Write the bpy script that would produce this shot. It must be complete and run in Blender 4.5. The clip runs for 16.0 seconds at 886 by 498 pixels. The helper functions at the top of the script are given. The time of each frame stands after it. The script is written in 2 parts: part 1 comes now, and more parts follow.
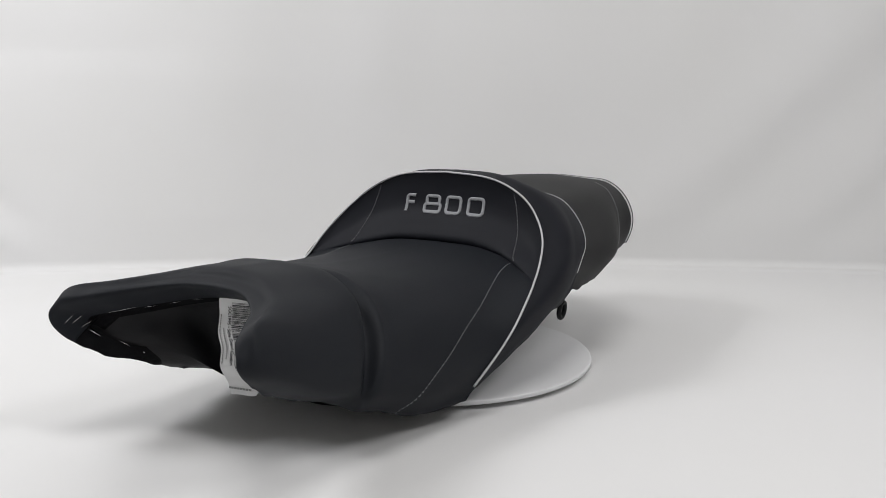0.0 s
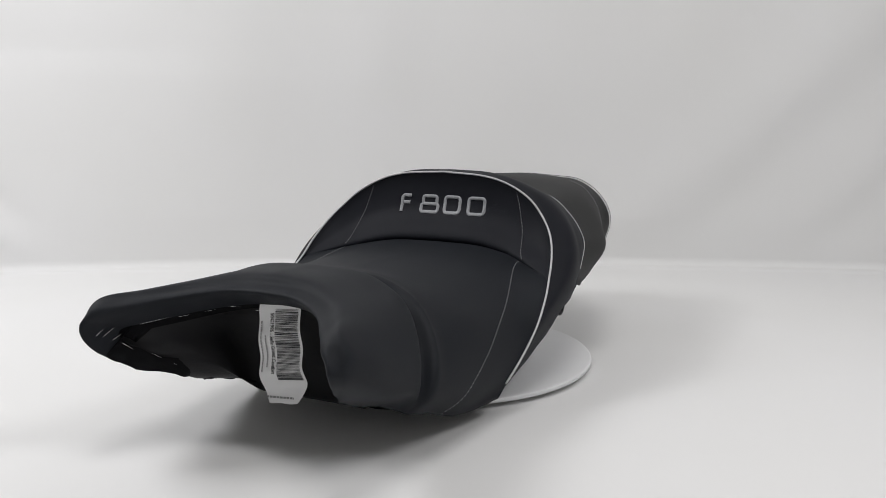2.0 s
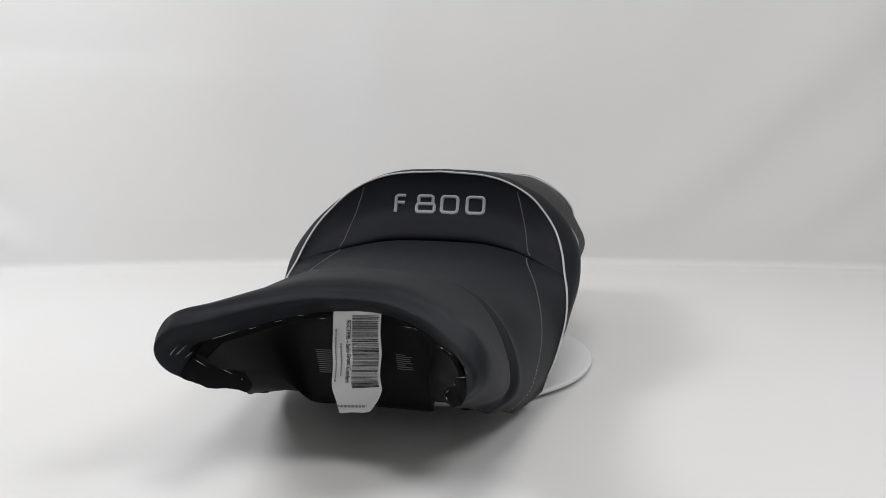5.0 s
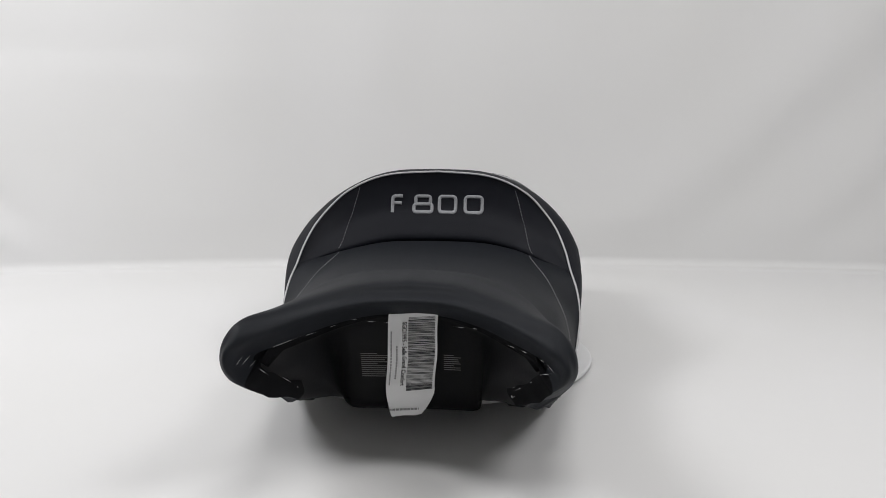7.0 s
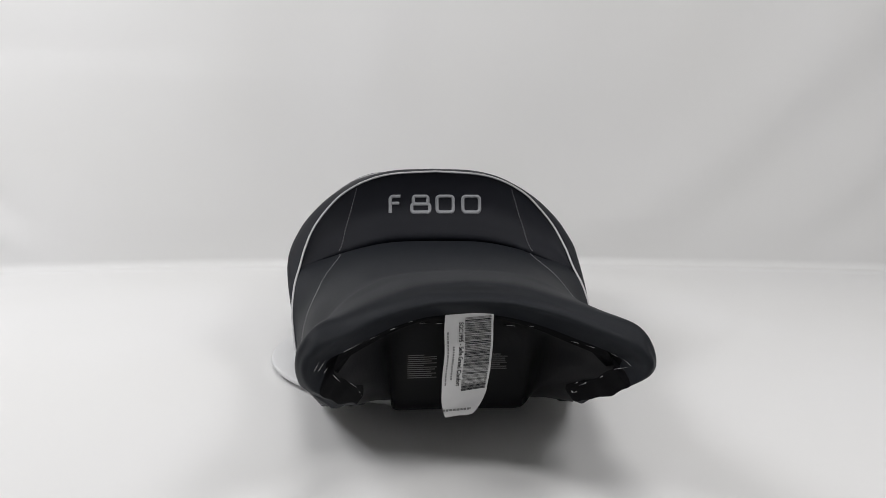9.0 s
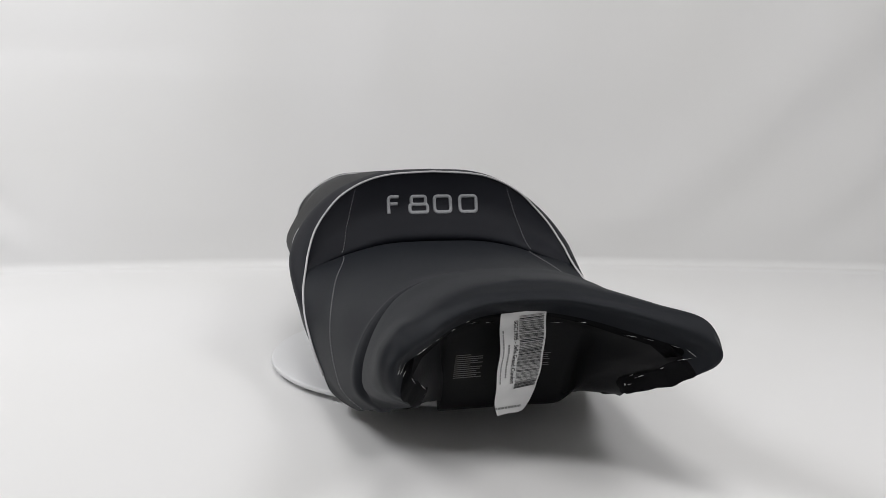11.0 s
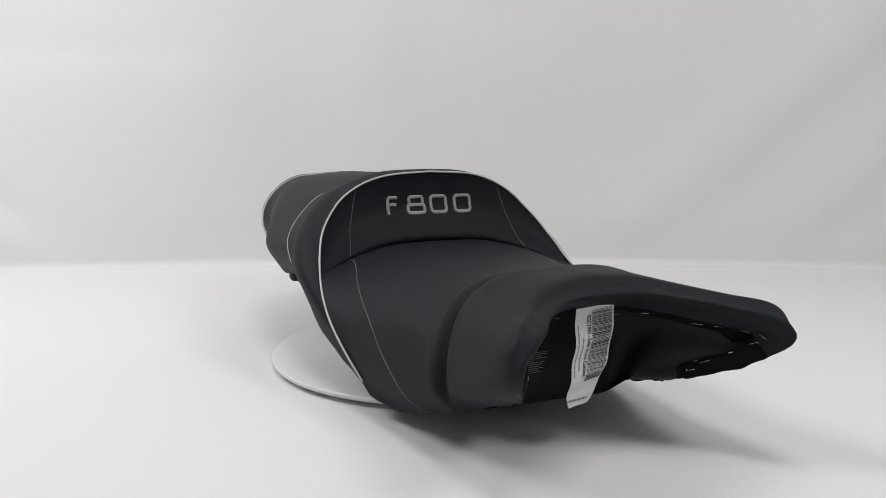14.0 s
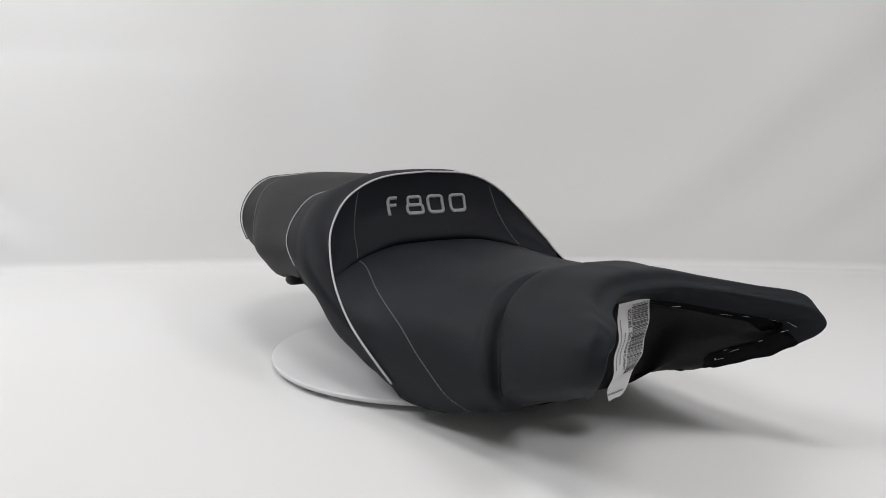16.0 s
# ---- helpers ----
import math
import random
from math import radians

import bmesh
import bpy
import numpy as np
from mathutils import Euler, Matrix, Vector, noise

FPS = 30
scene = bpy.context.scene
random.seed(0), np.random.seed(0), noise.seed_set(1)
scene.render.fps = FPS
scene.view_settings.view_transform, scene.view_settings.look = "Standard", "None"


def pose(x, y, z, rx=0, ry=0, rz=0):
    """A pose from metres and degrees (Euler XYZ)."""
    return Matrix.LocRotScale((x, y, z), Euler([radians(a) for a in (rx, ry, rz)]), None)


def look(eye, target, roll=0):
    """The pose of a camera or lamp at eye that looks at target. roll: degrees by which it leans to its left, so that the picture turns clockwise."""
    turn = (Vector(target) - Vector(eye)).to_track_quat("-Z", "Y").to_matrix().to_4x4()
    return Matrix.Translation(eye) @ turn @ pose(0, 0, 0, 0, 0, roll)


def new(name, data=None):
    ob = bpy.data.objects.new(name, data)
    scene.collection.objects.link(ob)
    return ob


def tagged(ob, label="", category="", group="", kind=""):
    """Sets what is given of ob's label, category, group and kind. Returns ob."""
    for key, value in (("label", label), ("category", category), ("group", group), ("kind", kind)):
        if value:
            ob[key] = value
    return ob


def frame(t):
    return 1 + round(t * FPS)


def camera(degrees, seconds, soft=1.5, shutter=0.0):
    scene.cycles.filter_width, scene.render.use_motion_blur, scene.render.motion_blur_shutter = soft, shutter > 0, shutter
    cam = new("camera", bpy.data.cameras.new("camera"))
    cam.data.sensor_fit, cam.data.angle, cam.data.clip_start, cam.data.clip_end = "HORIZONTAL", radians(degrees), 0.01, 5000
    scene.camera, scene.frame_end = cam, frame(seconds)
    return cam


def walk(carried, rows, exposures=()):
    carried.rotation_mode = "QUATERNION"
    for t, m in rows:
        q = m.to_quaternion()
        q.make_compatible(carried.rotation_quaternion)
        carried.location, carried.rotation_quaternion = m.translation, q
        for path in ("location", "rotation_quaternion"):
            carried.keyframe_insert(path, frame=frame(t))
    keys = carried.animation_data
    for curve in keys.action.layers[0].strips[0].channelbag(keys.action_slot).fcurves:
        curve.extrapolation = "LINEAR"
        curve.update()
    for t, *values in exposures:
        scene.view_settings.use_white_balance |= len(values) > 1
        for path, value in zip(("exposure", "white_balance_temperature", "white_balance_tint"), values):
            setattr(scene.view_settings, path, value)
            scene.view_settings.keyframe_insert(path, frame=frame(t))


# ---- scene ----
from mathutils.bvhtree import BVHTree

K = 0.95                                  # metres per unit of the plan
cam = camera(55.5, 16.0, soft=0.8)
EYE = Vector((0.0, -1.0, 0.282)) * K
PITCH, YAW = 0.15655, 0.01234
AIM = EYE + Vector((math.sin(YAW) * math.cos(PITCH), math.cos(YAW) * math.cos(PITCH), -math.sin(PITCH)))
VIEW = look(EYE, AIM, 0.487)
walk(cam, [(0, VIEW), (16, VIEW)])

# ---- light ----
world = bpy.data.worlds.new("world")
scene.world = world
world.use_nodes = True
world.node_tree.nodes["Background"].inputs[0].default_value = (0.9, 0.95, 1.0, 1)
world.node_tree.nodes["Background"].inputs[1].default_value = 0.1
scene.view_settings.exposure = 0.0


def area(name, eye, target, sx, sy, watts, color=(1, 1, 1)):
    d = bpy.data.lights.new(name, "AREA")
    d.shape, d.size, d.size_y, d.energy, d.color = "RECTANGLE", sx, sy, watts, color
    ob = new(name, d)
    ob.matrix_world = look(eye, target)
    return ob


area("softbox_lamp", (-1.12, -0.12, 1.25), (-0.42, 0.3, 0.12), 0.5, 0.5, 10.9, (0.99, 0.985, 1.0))
area("softbox_lamp", (0.95, -0.70, 1.30), (0.05, -0.1, 0.0), 0.45, 0.45, 6.6, (1.0, 0.985, 0.995))
area("ceiling_lamp", (0.10, -0.62, 1.95), (0.05, -0.75, 0), 0.8, 0.3, 10.7, (1.0, 0.985, 0.985))


# ---- materials ----
def material(name, color, rough=0.5, metal=0.0, var=0.15, scale=30, bump=0.0, bscale=200, spec=0.5, color2=None):
    m = bpy.data.materials.new(name)
    m.use_nodes = True
    nt = m.node_tree
    n, l = nt.nodes, nt.links
    b = n["Principled BSDF"]
    b.inputs["Roughness"].default_value = rough
    b.inputs["Metallic"].default_value = metal
    b.inputs["Specular IOR Level"].default_value = spec
    tc = n.new("ShaderNodeTexCoord")
    nz = n.new("ShaderNodeTexNoise")
    nz.inputs["Scale"].default_value = scale
    nz.inputs["Detail"].default_value = 5
    l.new(tc.outputs["Object"], nz.inputs["Vector"])
    mix = n.new("ShaderNodeMix")
    mix.data_type = "RGBA"
    c2 = color2 or tuple(c * (1 - var) for c in color)
    mix.inputs["A"].default_value = (*c2, 1)
    mix.inputs["B"].default_value = (*color, 1)
    l.new(nz.outputs["Fac"], mix.inputs["Factor"])
    l.new(mix.outputs["Result"], b.inputs["Base Color"])
    if bump:
        n2 = n.new("ShaderNodeTexNoise")
        n2.inputs["Scale"].default_value = bscale
        n2.inputs["Detail"].default_value = 3
        l.new(tc.outputs["Object"], n2.inputs["Vector"])
        bp = n.new("ShaderNodeBump")
        bp.inputs["Strength"].default_value = bump
        bp.inputs["Distance"].default_value = 0.001
        l.new(n2.outputs["Fac"], bp.inputs["Height"])
        l.new(bp.outputs["Normal"], b.inputs["Normal"])
    return m


M_SEAT = material("grey_black_vinyl", (0.0106, 0.0123, 0.0162), 0.6, bump=0.12, bscale=900, scale=12, spec=0.2)
# Seat vinyl, its colour lightened for the sheen on the passenger cushion.
M_PASS = material("sheen_grey_vinyl", (0.0150, 0.0154, 0.0160), 0.6, bump=0.2, bscale=700, scale=12, spec=0.25)
M_RISER = material("blue_black_vinyl", (0.0064, 0.0073, 0.0118), 0.6, bump=0.12, bscale=900, scale=12, spec=0.2)
M_PIPE = material("silver_piping", (0.54, 0.54, 0.55), 0.35, scale=60)
M_THREAD = material("grey_thread", (0.26, 0.26, 0.27), 0.6)
M_EMB = material("grey_embroidery", (0.36, 0.37, 0.39), 0.45, scale=300, var=0.4, bump=0.4, bscale=1500)
M_PAN = material("black_plastic", (0.0062, 0.0062, 0.0075), 0.5, bump=0.2, bscale=400, spec=0.25)
M_PAPER = material("white_paper", (0.75, 0.75, 0.75), 0.7, var=0.06, scale=80)
M_INK = material("black_ink", (0.03, 0.03, 0.035), 0.7)
M_STAPLE = material("steel_staple", (0.7, 0.7, 0.7), 0.25, 1.0)
M_PRINT = material("pale_print", (0.2, 0.2, 0.2), 0.6)
M_PRINT_DARK = material("grey_ink", (0.26, 0.26, 0.26), 0.7)
M_DISC = material("white_disc", (0.76, 0.765, 0.775), 0.35, var=0.04)
M_CLOTH = material("white_cloth", (0.785, 0.785, 0.79), 0.8, scale=3, bump=0.1, bscale=60, color2=(0.75, 0.748, 0.735))
M_WALL = material("white_wall", (0.75, 0.75, 0.73), 0.9, var=0.05)
M_DIM = material("grey_wall", (0.58, 0.58, 0.58), 0.9, var=0.1)
# Black of the vinyl's backing, and of shade painted on the inner rim.
M_BACK_SHADE = material("black_backing_rim_shade", (0.0058, 0.0058, 0.0068), 0.9, bump=0.3, bscale=900, spec=0.1)


# ---- builders ----
def part(name, verts, faces, mat, parent=None, label="", smooth=True):
    me = bpy.data.meshes.new(name)
    me.from_pydata([tuple(c * K for c in v) for v in verts], [], faces)
    me.update()
    if smooth:
        me.polygons.foreach_set("use_smooth", [True] * len(me.polygons))
    me.materials.append(mat)
    ob = new(name, me)
    if parent is not None:
        ob.parent = parent
    if label:
        ob["label"] = label
    return ob


def spline(pts, n):
    """n + 1 points evenly in parameter along a smooth curve through pts."""
    p = np.asarray(pts, float)
    k = len(p)
    ext = np.vstack([2 * p[0] - p[1], p, 2 * p[-1] - p[-2]])
    out = []
    for i in range(n + 1):
        u = i / n * (k - 1)
        j = min(int(u), k - 2)
        f = u - j
        a, b, c, d = ext[j:j + 4]
        out.append(0.5 * (2 * b + (c - a) * f + (2 * a - 5 * b + 4 * c - d) * f * f + (3 * b - a - 3 * c + d) * f ** 3))
    return np.array(out)


def even(pts, n):
    """n + 1 points evenly spaced along a smooth curve through pts."""
    q = spline(pts, 40 * (len(pts) - 1))
    s = np.concatenate([[0], np.cumsum(np.linalg.norm(np.diff(q, axis=0), axis=1))])
    t = np.linspace(0, s[-1], n + 1)
    return np.stack([np.interp(t, s, q[:, i]) for i in range(3)], 1)


def loft(ribs, nu, ns):
    """Grid [nu * (ribs - 1) + 1][2 * ns + 1] from half ribs, mirrored about x = 0."""
    half = np.array([spline(r, ns) for r in ribs])
    grid = np.array([spline(half[:, j], nu * (len(ribs) - 1)) for j in range(ns + 1)]).transpose(1, 0, 2)
    return np.concatenate([(grid * [-1, 1, 1])[:, :0:-1], grid], 1)


def sheet(grid):
    g = np.asarray(grid)
    nu, ns = g.shape[:2]
    faces = [(i * ns + j, i * ns + j + 1, (i + 1) * ns + j + 1, (i + 1) * ns + j) for i in range(nu - 1) for j in range(ns - 1)]
    return g.reshape(-1, 3), faces


def tube(path, r, sides=10, close=False):
    p = np.asarray(path, float)
    n = len(p)
    tan = np.gradient(p, axis=0)
    if close:
        tan = np.roll(p, -1, 0) - np.roll(p, 1, 0)
    tan /= np.linalg.norm(tan, axis=1)[:, None] + 1e-12
    up = np.array([0.13, 0.31, 0.94])
    vs, fs = [], []
    for i in range(n):
        a = np.cross(tan[i], up)
        a /= np.linalg.norm(a)
        b = np.cross(tan[i], a)
        up = -b if np.dot(-b, up) > 0 else b
        for k in range(sides):
            w = 2 * math.pi * k / sides
            vs.append(p[i] + r * (a * math.cos(w) + b * math.sin(w)))
    for i in range(n if close else n - 1):
        for k in range(sides):
            i2, k2 = (i + 1) % n, (k + 1) % sides
            fs.append((i * sides + k, i * sides + k2, i2 * sides + k2, i2 * sides + k))
    if not close:
        fs += [tuple(range(sides))[::-1], tuple((n - 1) * sides + k for k in range(sides))]
    return vs, fs


def join(*meshes):
    vs, fs = [], []
    for v, f in meshes:
        fs += [tuple(i + len(vs) for i in x) for x in f]
        vs += list(v)
    return vs, fs


def both(pts):
    """A half curve from the middle outward, doubled to the whole."""
    p = np.asarray(pts, float)
    return np.concatenate([(p * [-1, 1, 1])[:0:-1], p])


# ---- setting ----
FLOOR_Z = -0.011


def foot(x):
    """Where the hanging cloth meets the table, a shallow bow across its width."""
    return 0.666 - 0.103 * (x - 0.25) ** 2


def bell(d, w):
    return math.exp(-(d / w) ** 2)


def backdrop():
    """One cloth: flat on the table, a tight cove, then hanging with soft vertical and diagonal folds."""
    prof = [(y, FLOOR_Z) for y in sorted([*np.linspace(-1.6, 0.66, 60), *np.linspace(0.56, 0.655, 31)])]
    for a in np.linspace(0, math.pi / 2, 14)[1:]:
        prof.append((0.66 + 0.014 * math.sin(a), FLOOR_Z + 0.014 * (1 - math.cos(a))))
    prof += [(0.674 - 0.01 * z, z) for z in np.linspace(0.006, 0.7, 90)]
    prof += [(0.674 - 0.01 * z, z) for z in np.linspace(0.72, 1.6, 30)]
    grid = []
    for y, z in prof:
        row = []
        hang = min(1.0, max(0.0, (z - 0.003) / 0.08))
        for x in np.linspace(-1.7, 1.7, 260):
            soft = min(1.0, max(0.0, z / 0.35))
            d = (x - 0.66) * 0.68 - (z - 0.237) * 0.74
            w = 0.0055 * bell(d + 0.06, 0.07) - 0.0030 * bell(d - 0.04, 0.045)
            d = (x - 0.83) * 0.7 - (z - 0.12) * 0.7
            w += 0.0026 * bell(d + 0.03, 0.045) - 0.002 * bell(d - 0.03, 0.04)
            d = z - 0.085 + 0.62 * (x + 0.87)
            w += (0.022 * bell(d, 0.026) - 0.010 * bell(d - 0.062, 0.03)) * bell(x + 0.95, 0.15)
            d = x + 0.40 + 0.04 * z
            w += soft * (0.022 * bell(d, 0.30) if d < 0 else 0.016 * bell(d, 0.13) + 0.006)
            w += soft * (0.003 * bell(x + 0.12 - 0.05 * z, 0.06) - 0.0025 * bell(x + 0.02, 0.08))
            w += 0.010 * noise.noise((x * 1.6 + z, z * 1.3, 3.0)) + 0.003 * noise.noise((x * 5 - 3 * z, z * 2, 8.0))
            lie = 0.0
            if hang == 0 and math.hypot(x, y) > 0.26:
                lie = 0.0012 * noise.noise((x * 5, y * 5, 1.0)) * min(1.0, max(0.0, (0.56 - y) / 0.1))
                lie += 0.0036 * bell(y - 0.628 - 0.004 * math.sin(x * 6), 0.013)
            back = min(1.0, max(0.0, (y - 0.15) / 0.5))
            bow = (foot(x) - 0.66) * back * back * (3 - 2 * back) * (1 - 0.5 * min(1.0, max(0.0, z / 0.4)))
            row.append((x, y + bow - w * hang, z + lie))
        grid.append(row)
    ob = part("backdrop", *sheet(grid), M_CLOTH)
    tagged(ob, "white cloth sweep covering table and rising behind", "backdrop", kind="structure")


backdrop()


def slab(name, x0, x1, y0, y1, z0, z1, label, mat=M_WALL):
    vs = [(x, y, z) for x in (x0, x1) for y in (y0, y1) for z in (z0, z1)]
    fs = [(0, 1, 3, 2), (4, 6, 7, 5), (0, 4, 5, 1), (2, 3, 7, 6), (0, 2, 6, 4), (1, 5, 7, 3)]
    tagged(part(name, vs, fs, mat, smooth=False), label, name.split("_")[0], kind="structure")


# Unseen room shell, added to enclose the set and bounce lamp light.
slab("wall_north", -2.2, 2.2, 1.2, 1.3, -0.014, 2.3, "unseen plain pale wall added behind the cloth")
# The grey here sets how much fill reaches the seat's front.
slab("wall_south", -2.2, 2.2, -2.4, -2.3, -0.014, 2.3, "unseen plain pale grey wall added to bounce fill light", M_DIM)
slab("wall_west", -2.3, -2.2, -2.4, 1.3, -0.014, 2.3, "unseen plain pale side wall added to bounce light")
slab("wall_east", 2.2, 2.3, -2.4, 1.3, -0.014, 2.3, "unseen plain pale side wall added to bounce light")
slab("ceiling", -2.3, 2.3, -2.4, 1.3, 2.3, 2.4, "unseen plain white ceiling added to bounce light")
slab("floor", -2.3, 2.3, -2.4, 1.3, -0.1, -0.014, "unseen plain pale grey floor added to close the room", M_DIM)


# ---- turntable ----
def lathe(profile, n=96):
    vs, fs = [], []
    for r, z in profile:
        for k in range(n):
            a = 2 * math.pi * k / n
            vs.append((r * math.cos(a), r * math.sin(a), z))
    m = len(profile)
    for i in range(m - 1):
        for k in range(n):
            k2 = (k + 1) % n
            fs.append((i * n + k, i * n + k2, (i + 1) * n + k2, (i + 1) * n + k))
    fs.append(tuple(range(n))[::-1])
    fs.append(tuple((m - 1) * n + k for k in range(n)))
    return vs, fs


turntable = new("turntable")
tagged(turntable, "round white motorised turntable lying on the cloth", "turntable")
part("base", *lathe([(0.165, FLOOR_Z), (0.17, FLOOR_Z + 0.001), (0.17, -0.0060)]), M_DISC, turntable)
platter = part("platter", *lathe([(0.188, -0.0058), (0.1915, -0.0054), (0.1926, -0.0040), (0.1922, -0.0030), (0.1928, -0.0020), (0.1920, -0.0006), (0.1900, 0.0)]), M_DISC, turntable, "thin white disc")

# ---- motorcycle seat ----
seat = new("motorcycle_seat")
tagged(seat, "black two-person motorcycle seat with silver piping on a turntable", "motorcycle seat")

XS = 0.004
# Half ribs of the cover, from the middle line outward to the hem, front to back.
RIM = [(0, -.318, .119), (.03, -.320, .118), (.06, -.338, .114), (.085, -.365, .109), (.100, -.385, .1065), (.108, -.395, .105), (.111, -.398, .102), (.110, -.396, .098)]
LIP = [(0, -.343, .134), (.035, -.347, .133), (.07, -.370, .129), (.095, -.402, .124), (.112, -.422, .119), (.1225, -.429, .112), (.123, -.426, .102), (.115, -.410, .0885)]
LIPTOP = [(0, -.322, .149), (.04, -.325, .146), (.075, -.343, .139), (.099, -.372, .1345), (.118, -.400, .130), (.1315, -.408, .113), (.1295, -.401, .091), (.103, -.385, .069)]
BULGE = [0, 0, 0, .5, 1, 1, .6, .2]
LIPMID = [((a[0] + b[0]) / 2 + .0025 * k, (a[1] + b[1]) / 2 - .005 * k, (a[2] + b[2]) / 2 + .0045 * k * (i < 5)) for i, (a, b, k) in enumerate(zip(LIP, LIPTOP, BULGE))]
FRONT = [(0, -.285, .1485), (.045, -.288, .145), (.078, -.300, .136), (.104, -.322, .126), (.122, -.342, .111), (.132, -.352, .088), (.126, -.352, .066), (.090, -.348, .053)]
FOLD_A = [(0, -.262, .147), (.050, -.263, .144), (.084, -.270, .133), (.104, -.278, .119), (.120, -.293, .099), (.130, -.308, .076), (.127, -.312, .056), (.098, -.308, .039)]
FOLD_B = [(0, -.252, .1415), (.050, -.255, .1365), (.080, -.261, .1225), (.097, -.268, .1075), (.1135, -.281, .0875), (.1235, -.294, .064), (.1235, -.299, .0475), (.107, -.292, .031)]
FOLD_C = [(0, -.240, .1405), (.050, -.244, .1385), (.085, -.249, .127), (.1055, -.257, .1135), (.1235, -.270, .093), (.134, -.286, .0680), (.1315, -.293, .0475), (.112, -.287, .029)]
FOLD_D = [(0, -.228, .1395), (.050, -.231, .1365), (.084, -.236, .1265), (.1065, -.243, .112), (.1255, -.255, .091), (.1365, -.267, .0655), (.135, -.274, .044), (.117, -.268, .024)]
MIDF = [(0, -.19, .1345), (.050, -.190, .1315), (.085, -.193, .1245), (.112, -.198, .111), (.133, -.204, .093), (.143, -.211, .063), (.142, -.218, .033), (.126, -.222, .009)]
MIDB = [(0, -.09, .1315), (.055, -.090, .129), (.095, -.094, .121), (.122, -.100, .108), (.142, -.110, .090), (.153, -.125, .070), (.154, -.142, .042), (.143, -.168, .010)]
CREASE = [(0, .0, .134), (.055, -.002, .1325), (.095, -.009, .126), (.125, -.020, .119), (.157, -.038, .110), (.163, -.072, .088), (.161, -.115, .055), (.145, -.163, .014)]
ARCH = [(0, .022, .215), (.05, .021, .212), (.082, .021, .204), (.110, .018, .189), (.129, .011, .171), (.144, -.003, .151), (.153, -.022, .130), (.158, -.040, .111), (.162, -.062, .095), (.163, -.085, .077), (.161, -.108, .060), (.155, -.140, .037), (.145, -.163, .014)]
MIDBAND = [(0, .055, .2165), (.05, .054, .2145), (.086, .050, .206), (.116, .045, .190), (.142, .034, .169), (.164, .010, .140), (.174, -.025, .105), (.163, -.065, .054)]
REARBAND = [(0, .098, .200), (.05, .097, .1985), (.087, .092, .194), (.115, .085, .186), (.139, .073, .167), (.160, .050, .145), (.173, .022, .117), (.168, -.018, .086)]
PIPE2 = [(0, .135, .191), (.05, .132, .190), (.085, .125, .1865), (.110, .118, .180), (.130, .111, .165), (.151, .090, .148), (.166, .062, .130), (.170, .023, .104)]
PASS1 = [(0, .22, .199), (.05, .22, .197), (.085, .215, .191), (.115, .205, .181), (.142, .185, .161), (.160, .165, .140), (.171, .140, .117), (.160, .108, .091)]
PASS2 = [(0, .30, .199), (.05, .297, .196), (.081, .286, .191), (.108, .266, .183), (.135, .233, .163), (.150, .208, .136), (.154, .195, .119), (.152, .183, .107)]
PIPE3 = [(0, .342, .194), (.045, .337, .192), (.077, .329, .190), (.104, .312, .181), (.129, .284, .1675), (.145, .262, .151), (.150, .248, .134), (.147, .238, .117)]
TAIL = [(x * 0.995, y + .008, z - .0015) for x, y, z in PIPE3]
TAILEND = [(0, .358, .150), (.040, .353, .149), (.068, .343, .147), (.090, .326, .143), (.112, .300, .136), (.126, .279, .128), (.133, .265, .121), (.132, .253, .112)]


def shift(g):
    """To the turntable's space; the riser sits a little askew, and one hem hangs lower."""
    p = np.array(g, float)
    x = p[..., 0]
    w = np.minimum(1, (np.abs(x) / .13) ** 2) * np.exp(-(p[..., 1] / .07) ** 2)
    p[..., 1] += np.where(x < 0, 0.050, 0.015) * x * w
    p[..., 0] = x + XS - np.where(x > 0, 0.0025, 0.0) * w
    wing = np.clip((-x - 0.085) / 0.03, 0, 1) * np.clip((-0.35 - p[..., 1]) / 0.05, 0, 1)
    p[..., 1] += 0.009 * wing
    p[..., 2] -= 0.007 * wing * np.clip((0.112 - p[..., 2]) / 0.02, 0, 1)
    low = np.clip((0.125 - p[..., 2]) / 0.03, 0, 1) * np.where(x > 0.1, 1.0, 0.0)
    p[..., 2] -= 0.019 * low * np.exp(-((p[..., 1] - 0.02) / 0.05) ** 2)
    p[..., 1] -= 0.011 * np.clip((0.14 - p[..., 2]) / 0.03, 0, 1) * np.where(x > 0.1, 1.0, 0.0) * np.exp(-((p[..., 1] + 0.07) / 0.06) ** 2)
    tip = np.clip((x - 0.085) / 0.03, 0, 1) * np.clip((-0.38 - p[..., 1]) / 0.04, 0, 1) * np.clip((0.132 - p[..., 2]) / 0.025, 0, 1)
    p[..., 1] -= 0.005 * tip
    p[..., 0] -= 0.003 * tip
    return p


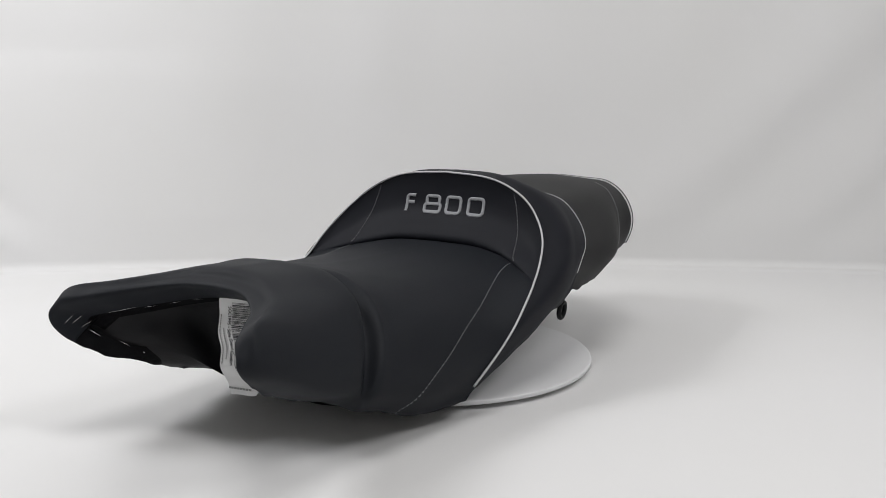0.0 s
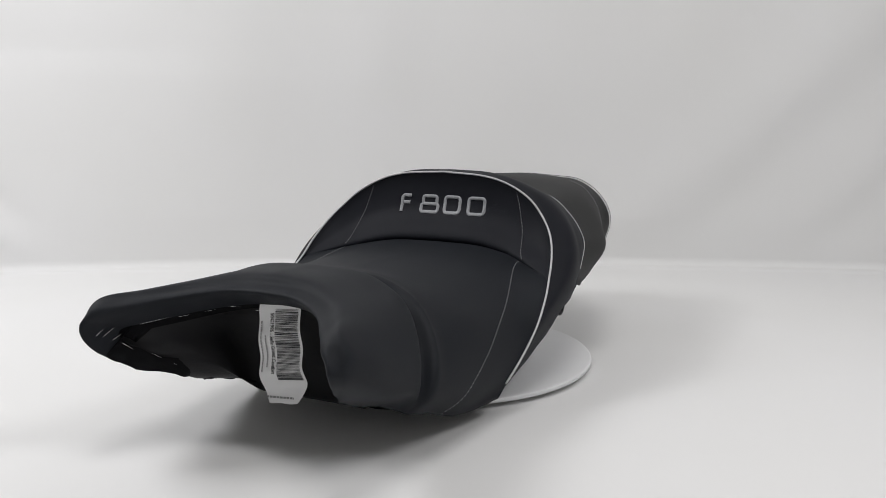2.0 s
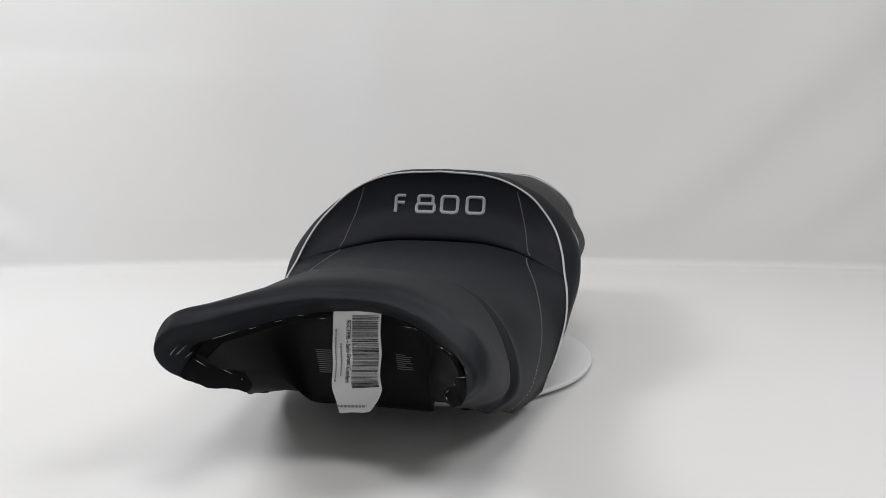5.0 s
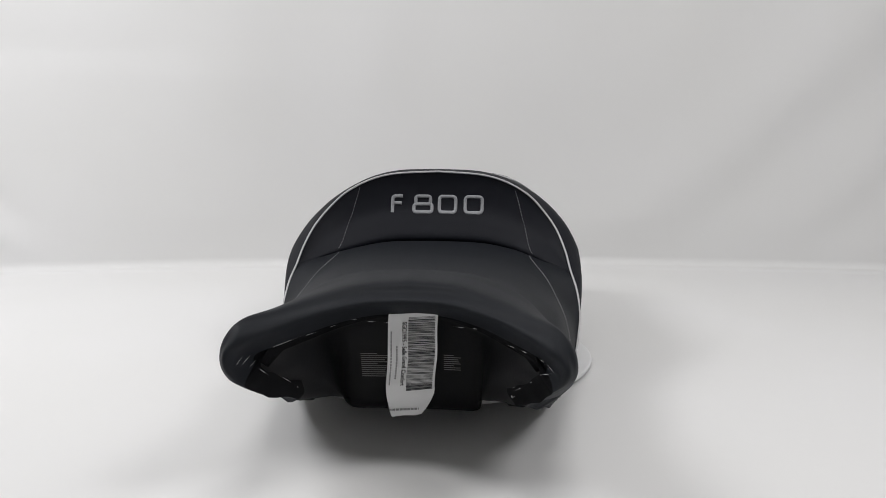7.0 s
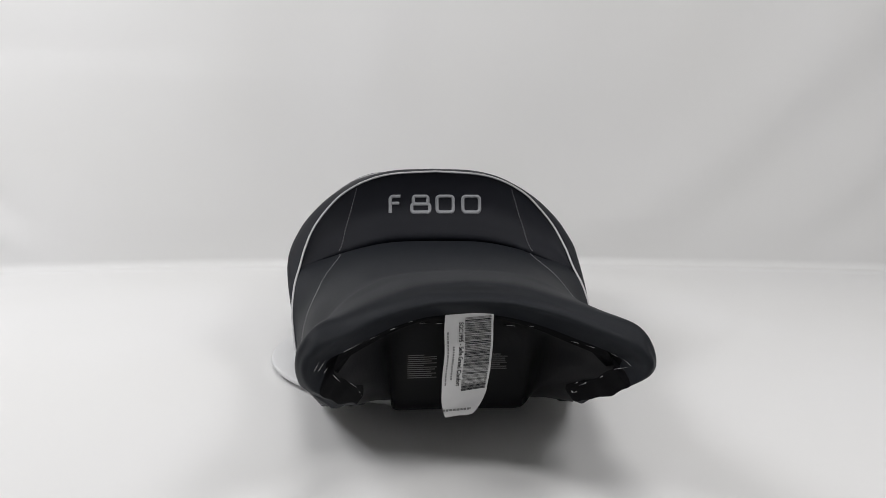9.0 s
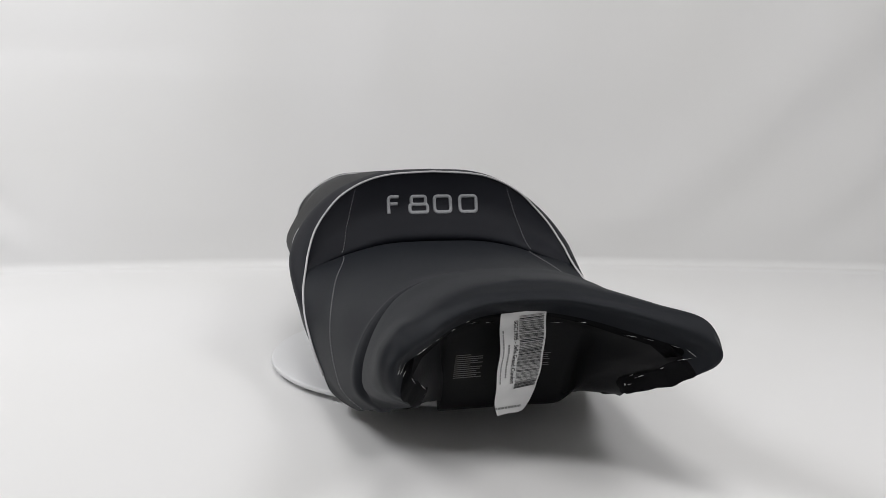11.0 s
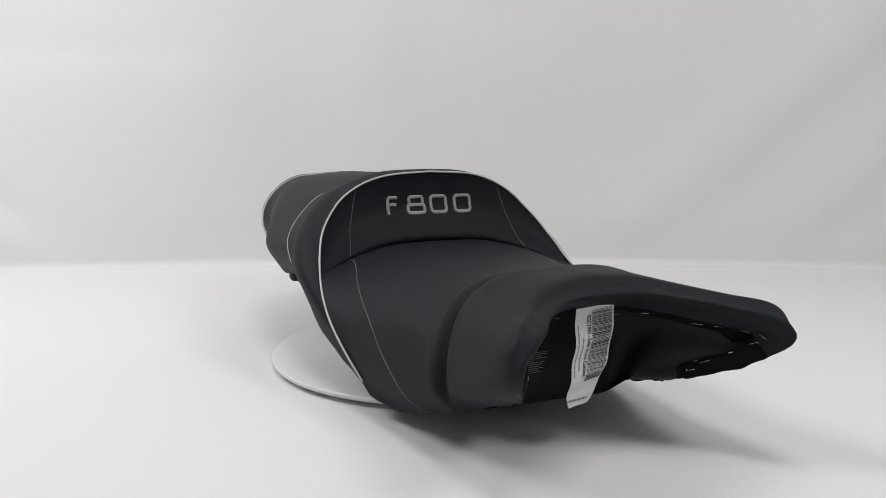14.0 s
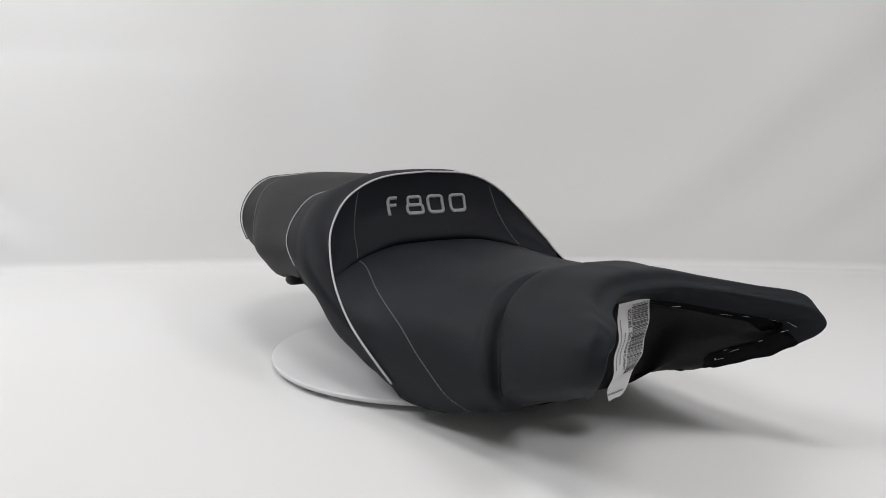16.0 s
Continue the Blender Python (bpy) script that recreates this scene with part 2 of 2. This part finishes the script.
def hemmed(grid, crinkle=0.0012):
    """Turns the hem of a cover inward and upward and makes it slightly uneven."""
    g = np.array(grid)
    edge = []
    for side in (0, -1):
        e = g[:, side].copy()
        for k, v in enumerate(e):
            rough = 1.8 if v[1] < -0.3 else 1.0
            w = rough * crinkle * noise.noise((v[1] * 110, v[0] * 60, 1.7)) + crinkle * noise.noise((v[1] * 35, v[0] * 20, 5.1))
            g[k, side, 2] += w
            turn = (0.010, 0.012, 0.010) if v[1] < -0.30 else (0.008, 0.0, 0.004)
            e[k] = g[k, side] + np.array([-turn[0] * np.sign(v[0]), turn[1], turn[2]])
        edge.append(e)
    return np.concatenate([edge[0][:, None], g, edge[1][:, None]], 1)


def surface(ob):
    me = ob.data
    return BVHTree.FromPolygons([v.co.copy() for v in me.vertices], [tuple(p.vertices) for p in me.polygons])


def outward(tree, p):
    """Nearest place on a cover and its normal, pointing away from the inside of the seat."""
    q, n, _, _ = tree.find_nearest(Vector(p) * K)
    c = Vector((XS * K, q.y, 0.06 * K))
    if n.dot(q - c) < 0:
        n = -n
    return np.array(q) / K, np.array(n)


def stitches(name, tree, pts, pitch, length, r, parent):
    """A row of short thread stitches on a cover along a curve."""
    q = even(pts, 400)
    s = np.concatenate([[0], np.cumsum(np.linalg.norm(np.diff(q, axis=0), axis=1))])
    vs, fs = [], []
    for d in np.arange(0.001, s[-1] - length, pitch):
        ring = []
        for e, lift in ((0, -0.0003), (0.5, 0.0006), (1, -0.0003)):
            p = [np.interp(d + e * length, s, q[:, i]) for i in range(3)]
            c, n = outward(tree, p)
            ring.append(c + n * lift)
        v, f = tube(ring, r, 5)
        fs += [tuple(i + len(vs) for i in x) for x in f]
        vs += list(v)
    return part(name, vs, fs, M_THREAD, parent)


# rider cushion, with a dimple in the end of each wing
TUCK = [(x * (1 if k < 4 else 0.975), y + (.005 if k < 4 else 0), z - (.004 if k < 4 else 0)) for k, (x, y, z) in enumerate(CREASE)]
WRAP = [(x * 0.93, y + .012, z - .005) for x, y, z in RIM]
cushion_grid = loft([WRAP, RIM, LIP, LIPMID, LIPTOP, FRONT, FOLD_A, FOLD_B, FOLD_C, FOLD_D, MIDF, MIDB, CREASE, TUCK], 9, 56)
for i in range(cushion_grid.shape[0]):
    for j in range(cushion_grid.shape[1]):
        v = cushion_grid[i, j]
        d = np.array([abs(v[0]), v[1], v[2]]) - np.array([.121, -.424, .114])
        w = math.exp(-(d @ d) / (2 * 0.008 ** 2))
        v += 0.0045 * w * np.array([-0.75 * np.sign(v[0]), 0.65, 0])
cushion = part("rider_cushion", *sheet(shift(hemmed(cushion_grid))), M_SEAT, seat, "charcoal vinyl rider cushion with rolled front edge")
# the turned-in hem shows the vinyl's black backing; rim rows blackened for shade
cushion.data.materials.append(M_BACK_SHADE)
across = cushion_grid.shape[1] + 1
for k, face in enumerate(cushion.data.polygons):
    if k // across < 9 or k % across in (0, across - 1):
        face.material_index = 1

fine = even(ARCH, 480)
stop = int(np.argmin(np.abs(fine[:, 2] - 0.1135)))
arch_top = even(fine[:stop + 1:8], 60)
crease_top = even(CREASE[:5], 60)
fade = np.linspace(1, 0, 61)[:, None] ** 0.5
puff = np.array([0, 0.013, 0.001])
rows = [crease_top + np.array([0, .005, -.004]) * fade, crease_top * 0.93 + arch_top * 0.07 + np.array([0, -.0015, -.001]) * fade, crease_top * 0.75 + arch_top * 0.25 + puff * 0.25 * fade, crease_top * 0.5 + arch_top * 0.5 + puff * 0.75 * fade, crease_top * 0.22 + arch_top * 0.78 + puff * 0.5 * fade, arch_top]
riser = np.array([spline(np.array([r[j] for r in rows]), 24) for j in range(61)]).transpose(1, 0, 2)
panel = part("backrest_panel", *sheet(shift(np.concatenate([(riser * [-1, 1, 1])[:, :0:-1], riser], 1))), M_RISER, seat, "blue-black vinyl riser panel with grey lettering")
edge = even(ARCH, 7)
part("side_band", *sheet(shift(hemmed(loft([edge, MIDBAND, REARBAND, PIPE2], 12, 36)))), M_RISER, seat, "blue-black vinyl band between two pipings")
pillion = part("passenger_cushion", *sheet(shift(hemmed(loft([PIPE2, PASS1, PASS2, PIPE3], 12, 36)))), M_PASS, seat, "charcoal vinyl passenger cushion")
part("tail_panel", *sheet(shift(hemmed(loft([PIPE3, TAIL, TAILEND], 6, 30), 0.0))), M_RISER, seat)

ARCH_PIPE = even(ARCH, 120)[:117] + np.array([0.0006, -0.001, 0.0008])
part("piping", *tube(shift(both(ARCH_PIPE)), 0.00115), M_PIPE, seat, "silver-grey piping over the riser")
part("piping", *tube(shift(both(even(PIPE2, 60)[:57] + np.array([0.0003, 0, 0.0004]))), 0.0005), M_PIPE, seat)
part("piping", *tube(shift(both(even(PIPE3, 60) + np.array([0.0004, 0, 0.0006]))), 0.0011), M_PIPE, seat)

# underside
PAN0 = [(x * 1.04, y - .001, z + .004) for x, y, z in WRAP[:5]] + [(.1035, -.386, .1025), (.108, -.392, .100), (.1125, -.398, .096)]
PAN1 = [(0, -.298, .104), (.03, -.299, .103), (.058, -.308, .100), (.073, -.335, .097), (.084, -.354, .096), (.095, -.371, .095), (.103, -.381, .093), (.113, -.397, .092)]
PAN2 = [(0, -.280, .062), (.03, -.281, .062), (.059, -.286, .062), (.064, -.316, .070), (.073, -.338, .076), (.081, -.352, .080), (.089, -.364, .080), (.103, -.384, .079)]
PAN3 = [(0, -.266, .021), (.035, -.267, .021), (.058, -.272, .023), (.061, -.298, .041), (.066, -.315, .054), (.071, -.324, .058), (.078, -.331, .058), (.092, -.346, .056)]
PAN4 = [(0, -.252, .020), (.03, -.252, .020), (.05, -.255, .021), (.058, -.270, .030), (.066, -.280, .033), (.073, -.288, .036), (.082, -.296, .037), (.097, -.305, .037)]


def floor_row(hem, lift):
    x, y, z = hem
    return [(x * 0.97 * k / 7, y, z + lift) for k in range(8)]


pan_rows = [PAN0, PAN1, PAN2, PAN3, PAN4, floor_row(MIDF[-1], .012), floor_row(CREASE[-1], .012), floor_row(MIDBAND[-1], .004), floor_row(REARBAND[-1], .004), floor_row(PIPE2[-1], .003), floor_row(PASS1[-1], .003), floor_row(PASS2[-1], .003), floor_row(TAILEND[-1], .003)]
pan = part("base_pan", *sheet(shift(loft(pan_rows, 4, 28))), M_PAN, seat, "black moulded plastic seat pan")


def block(cx, cy, z0, z1, sx, sy, top=0.9):
    b = 0.15
    vs, fs = [], []
    for z, k in ((z0, 1 - b), (z0 + b * (z1 - z0), 1.0), (z1, top)):
        for i in range(16):
            a = 2 * math.pi * i / 16
            c, d = math.cos(a), math.sin(a)
            vs.append((cx + sx * k * math.copysign(abs(c) ** 0.5, c), cy + sy * k * math.copysign(abs(d) ** 0.5, d), z))
    for r in range(2):
        for i in range(16):
            j = (i + 1) % 16
            fs.append((r * 16 + i, r * 16 + j, (r + 1) * 16 + j, (r + 1) * 16 + i))
    fs += [tuple(range(16))[::-1], tuple(32 + i for i in range(16))]
    return vs, fs


for x, y, h in ((-.085, -.125, .026), (.085, -.125, .026), (-.085, -.02, .08), (.085, -.02, .08)):
    part("rubber_foot", *block(XS + x, y, 0.0, h, .014, .014), M_PAN, seat)
for side in (-1, 1):
    part("rubber_buffer", *block(XS + side * .091, -.303, .0395, .066, .0095, .009, 1.1), M_PAN, seat)
part("rubber_bumper", *block(XS - .146, .080, .083, .106, .012, .010), M_PAN, seat)
part("rubber_bumper", *block(XS + .146, .080, .091, .106, .010, .008), M_PAN, seat)
loop = [(XS + .138 + .001 * math.sin(a), .064 + .0075 * math.cos(a), .056 + .0095 * math.sin(a)) for a in np.linspace(0, 2 * math.pi, 25)[:-1]]
part("strap_loop", *join(tube(loop, 0.0030, 8, True), tube([(XS + .138, .062, .064), (XS + .137, .056, .078), (XS + .135, .050, .098)], 0.0035, 8)), M_PAN, seat, "black webbing loop under the pan")

# stitching
cushion_tree, panel_tree, pillion_tree = surface(cushion), surface(panel), surface(pillion)
SEAM1 = [(.1150, -.016, .1255), (.1145, -.026, .1235), (.119, -.048, .117), (.129, -.083, .106), (.1365, -.120, .0945), (.1425, -.162, .0805), (.144, -.195, .062), (.142, -.222, .045), (.135, -.242, .028), (.124, -.252, .013)]
SEAM2 = [(.0945, .020, .196), (.100, .022, .178), (.106, .016, .155), (.112, -.006, .131), (.1155, -.020, .1265)]
for side in (-1, 1):
    m = np.array([side, 1, 1])
    stitches("stitching", cushion_tree, shift(np.array(SEAM1) * m), 0.0047, 0.0030, 0.00045, seat)
    stitches("stitching", panel_tree, shift(np.array(SEAM2) * m), 0.0047, 0.0030, 0.00045, seat)
    stitches("stitching", pillion_tree, shift(np.array(PASS2[2:]) * m), 0.0046, 0.0034, 0.0004, seat)


# embroidered lettering on the riser
def on_panel(x, z, lift):
    hit, n, _, _ = panel_tree.ray_cast(Vector((x, -0.3, z)) * K, Vector((0, 1, 0)))
    if n.y > 0:
        n = -n
    return np.array(hit + n * lift * K) / K, np.array(n)


def stroke(path, w, h):
    """A raised, rounded band of thread along a path on the riser; the path is in x and z."""
    p = np.array(path, float)
    t = np.gradient(p, axis=0)
    t /= np.linalg.norm(t, axis=1)[:, None] + 1e-9
    prof = [(-1, -0.3), (-0.9, 0.55), (-0.5, 0.95), (0, 1.05), (0.5, 0.95), (0.9, 0.55), (1, -0.3)]
    grid = []
    for (x, z), (tx, tz) in zip(p, t):
        grid.append([on_panel(x - tz * w * a, z + tx * w * a, h * b)[0] for a, b in prof])
    return sheet(grid)


def ring(x0, x1, z0, z1, r, n=6):
    pts = []
    for cx, cz, a0 in ((x1 - r, z1 - r, 0), (x0 + r, z1 - r, 90), (x0 + r, z0 + r, 180), (x1 - r, z0 + r, 270)):
        for k in range(n + 1):
            a = radians(a0 + 90 * k / n)
            pts.append((cx + r * math.cos(a), cz + r * math.sin(a)))
    out = []
    for a, b in zip(pts, pts[1:] + pts[:1]):
        m = max(1, int(math.dist(a, b) / 0.002))
        out += [(a[0] + (b[0] - a[0]) * k / m, a[1] + (b[1] - a[1]) * k / m) for k in range(m)]
    return out + out[:2]


def line(pts):
    out = []
    for a, b in zip(pts, pts[1:]):
        m = max(2, int(math.dist(a, b) / 0.0015))
        out += [(a[0] + (b[0] - a[0]) * k / m, a[1] + (b[1] - a[1]) * k / m) for k in range(m)]
    return out + [pts[-1]]


PX, TOP, BOT, SW = 0.000685, 0.1855, 0.1667, 0.0021
ZM = (TOP + BOT) / 2


def tx(a):
    return XS - 0.0005 + a * PX


def corner(x, z, r, n=5):
    """The upper left bend of the letter F."""
    return [(x + r - r * math.cos(radians(90 * k / n)), z - r + r * math.sin(radians(90 * k / n))) for k in range(n + 1)]


f_stem = line([(tx(-79), BOT - 0.001)] + corner(tx(-79), TOP, 0.004) + [(tx(-61), TOP)])
f_arm = line([(tx(-76), ZM + 0.001), (tx(-63), ZM + 0.001)])
part("letter_f", *join(stroke(f_stem, SW, 0.0012), stroke(f_arm, SW, 0.0011)), M_EMB, seat, "grey embroidered letter F")
part("digit_eight", *join(stroke(ring(tx(-38), tx(-12), ZM, TOP, 0.003), SW, 0.0012), stroke(ring(tx(-41), tx(-9), BOT, ZM, 0.003), SW, 0.0011)), M_EMB, seat, "grey embroidered digit 8")
part("digit_zero", *stroke(ring(tx(4), tx(33), BOT, TOP, 0.004), SW, 0.0012), M_EMB, seat, "grey embroidered digit 0")
part("digit_zero", *stroke(ring(tx(50), tx(80), BOT, TOP, 0.004), SW, 0.0012), M_EMB, seat, "grey embroidered digit 0")

# ---- paper tag hanging from the front rim ----
tag = new("barcode_tag")
tag.parent = seat
tagged(tag, "white paper barcode tag stapled under the front rim")


def on_tag(u, v, lift=0.0):
    """u across from -0.5 to 0.5, v down from 0 to 1, on the slightly wavy hanging paper."""
    twist = 0.04 + 0.30 * v ** 1.5
    w = 0.041 * u
    x = 0.0082 - 0.004 * v - 0.0005 * math.sin(v * 11 + 0.5) + w * math.cos(twist)
    y = -0.3235 + 0.015 * v - 0.006 * math.sin(v * 3.1) + 0.0022 * math.sin(v * 17 + u * 2) * v ** 0.5 + w * math.sin(twist) + 0.003 * u * u
    z = 0.1215 - 0.0925 * v + 0.0025 * u * (1 - v)
    return np.array([x + lift * math.sin(twist), y - lift * math.cos(twist), z - lift * 0.3])


def tag_shape(u, v):
    """Narrows the paper to its cut corners at the lower end."""
    k = 1.0
    if v > 0.76:
        f = (v - 0.76) / 0.24
        if u > 0:
            k = 1 - 0.55 * f ** 1.5
        else:
            k = 1 - 0.18 * f ** 3
    return u * k


grid_f = [[on_tag(tag_shape(u, v), v + 0.004 * math.sin(u * 9) * (v > 0.97)) for u in np.linspace(-0.5, 0.5, 15)] for v in np.linspace(0, 1, 60)]
tv, tf = sheet(grid_f)
part("paper", tv, tf, M_PAPER, tag)


def tag_patch(u0, u1, v0, v1, nv=3, nu=4):
    return sheet([[on_tag(u, v, 0.0005) for u in np.linspace(u0, u1, nu)] for v in np.linspace(v0, v1, nv)])


rng = random.Random(4)
bars, v = [], 0.035
while v < 0.73:
    w = rng.choice((0.0035, 0.0035, 0.006, 0.0095))
    bars.append(tag_patch(-0.09, 0.45, v, v + w, 2, 8))
    v += w + rng.choice((0.0035, 0.0035, 0.006, 0.009))
part("barcode", *join(*bars), M_INK, tag)


def bar_text(name, u0, u1, v0, v1, mat, down=True):
    """An unreadable line of print as short bars."""
    out, c = [], (v0 if down else u0)
    end = v1 if down else u1
    while c < end:
        w = rng.uniform(0.012, 0.03) * (1 if down else 2.6)
        e = min(end, c + w)
        out.append(tag_patch(u0, u1, c, e, 3, 2) if down else tag_patch(c, e, v0, v1, 2, 3))
        c = e + (0.007 if down else 0.016)
    part(name, *join(*out), mat, tag)


bar_text("print_line", -0.335, -0.30, 0.29, 0.61, M_PRINT_DARK)
bar_text("print_line", -0.445, -0.415, 0.16, 0.67, M_PRINT_DARK)
bar_text("print_line", -0.47, 0.16, 0.925, 0.945, M_PRINT_DARK, False)


def lettering(name, body, u, v0, height, mat):
    """Writing that runs down the tag, wrapped on to the paper."""
    cu = bpy.data.curves.new(name, "FONT")
    cu.body, cu.size, cu.offset = body, 1.0, 0.022
    tmp = bpy.data.objects.new(name, cu)
    me = bpy.data.meshes.new_from_object(tmp)
    bpy.data.objects.remove(tmp)
    co = np.array([v.co[:] for v in me.vertices])
    wide = co[:, 0].max()
    pts = [on_tag(u + c[1] * height, v0 + c[0] / wide * 0.60, 0.0006) for c in co]
    return part(name, pts, [tuple(p.vertices) for p in me.polygons], mat, tag, smooth=False)


lettering("tag_title", "SGC1995 - Selle Grand Confort", -0.205, 0.075, 0.125, M_INK)

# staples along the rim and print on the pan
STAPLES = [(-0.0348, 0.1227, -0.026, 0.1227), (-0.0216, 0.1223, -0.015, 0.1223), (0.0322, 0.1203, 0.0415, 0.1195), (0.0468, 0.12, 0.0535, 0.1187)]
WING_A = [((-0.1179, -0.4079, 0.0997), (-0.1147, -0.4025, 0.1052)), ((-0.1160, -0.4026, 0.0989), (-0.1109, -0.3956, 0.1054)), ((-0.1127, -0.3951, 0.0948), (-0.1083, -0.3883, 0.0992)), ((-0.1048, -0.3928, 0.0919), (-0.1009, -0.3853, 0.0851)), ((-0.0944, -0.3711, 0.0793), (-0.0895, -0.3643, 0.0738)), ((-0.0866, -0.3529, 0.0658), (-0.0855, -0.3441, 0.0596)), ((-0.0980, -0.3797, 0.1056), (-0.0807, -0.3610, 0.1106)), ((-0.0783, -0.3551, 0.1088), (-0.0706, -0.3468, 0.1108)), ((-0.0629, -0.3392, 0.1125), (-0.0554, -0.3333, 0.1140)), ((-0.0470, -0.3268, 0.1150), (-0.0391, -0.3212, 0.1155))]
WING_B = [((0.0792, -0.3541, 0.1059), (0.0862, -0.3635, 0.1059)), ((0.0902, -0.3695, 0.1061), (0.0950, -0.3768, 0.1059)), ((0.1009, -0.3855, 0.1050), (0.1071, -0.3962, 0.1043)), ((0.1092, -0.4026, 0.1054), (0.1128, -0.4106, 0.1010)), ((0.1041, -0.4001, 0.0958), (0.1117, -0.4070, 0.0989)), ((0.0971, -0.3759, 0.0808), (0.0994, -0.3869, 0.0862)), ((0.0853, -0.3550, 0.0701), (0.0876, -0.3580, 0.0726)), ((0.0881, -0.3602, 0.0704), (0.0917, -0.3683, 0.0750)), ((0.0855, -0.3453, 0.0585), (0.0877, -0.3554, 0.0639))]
pan_tree = surface(pan)


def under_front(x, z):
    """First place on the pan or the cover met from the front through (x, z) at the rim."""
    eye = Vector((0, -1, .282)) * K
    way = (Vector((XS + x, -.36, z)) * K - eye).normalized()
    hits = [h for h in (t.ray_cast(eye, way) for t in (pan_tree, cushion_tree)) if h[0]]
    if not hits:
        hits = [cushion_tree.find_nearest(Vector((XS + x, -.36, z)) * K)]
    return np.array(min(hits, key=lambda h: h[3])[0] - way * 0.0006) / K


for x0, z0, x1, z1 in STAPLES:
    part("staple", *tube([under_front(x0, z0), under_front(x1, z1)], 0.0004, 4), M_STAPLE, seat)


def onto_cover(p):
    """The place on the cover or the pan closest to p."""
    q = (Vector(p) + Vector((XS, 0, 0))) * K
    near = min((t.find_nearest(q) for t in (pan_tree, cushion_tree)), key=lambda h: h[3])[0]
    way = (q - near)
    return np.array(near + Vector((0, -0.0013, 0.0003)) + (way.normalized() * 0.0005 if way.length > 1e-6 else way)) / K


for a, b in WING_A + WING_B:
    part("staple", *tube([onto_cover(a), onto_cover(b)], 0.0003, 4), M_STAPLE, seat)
for x0, x1, count in ((-.046, -.020, 12), (.027, .043, 8)):
    for k in range(count):
        z = .0755 - k * .0021
        w = (x1 - x0) * (0.55 if k in (0, 5) else rng.uniform(0.8, 1))
        row = []
        for x in np.linspace(x0, x0 + w, 6):
            pts = []
            for dz in (0, 0.0008):
                hit, n, _, _ = pan_tree.ray_cast(Vector((XS + x, -0.5, z + dz)) * K, Vector((0, 1, 0)))
                pts.append(np.array(hit) / K + np.array([0, -0.0006, 0]))
            row.append(pts)
        part("print_line", *sheet(row), M_PRINT, seat)


def scrap(c, r):
    """A small torn end of white thread, an uneven lump."""
    vs = [c + r * np.array([1.6 * math.cos(a) * math.sin(b), 0.5 * math.cos(b), math.sin(a) * math.sin(b) + 0.5 * math.cos(a)]) for b in (0.6, 1.57, 2.5) for a in np.linspace(0, 2 * math.pi, 9)[:-1]]
    fs = [(k * 8 + i, k * 8 + (i + 1) % 8, k * 8 + 8 + (i + 1) % 8, k * 8 + 8 + i) for k in range(2) for i in range(8)]
    return vs, fs + [tuple(range(8))[::-1], tuple(range(16, 24))]


part("thread_end", *scrap(onto_cover((.0943, -.3411, .0682)) + np.array([0, -.001, 0]), 0.0016), M_PAPER, seat, "torn end of white thread")


def motions():
    turn = []
    for i in range(0, 17):
        s = i - 8
        turn.append((i, pose(0, 0, 0, 0, 0, math.degrees(0.07226 * s - 0.000156 * s * s))))
    walk(seat, turn)
    walk(platter, turn)


motions()
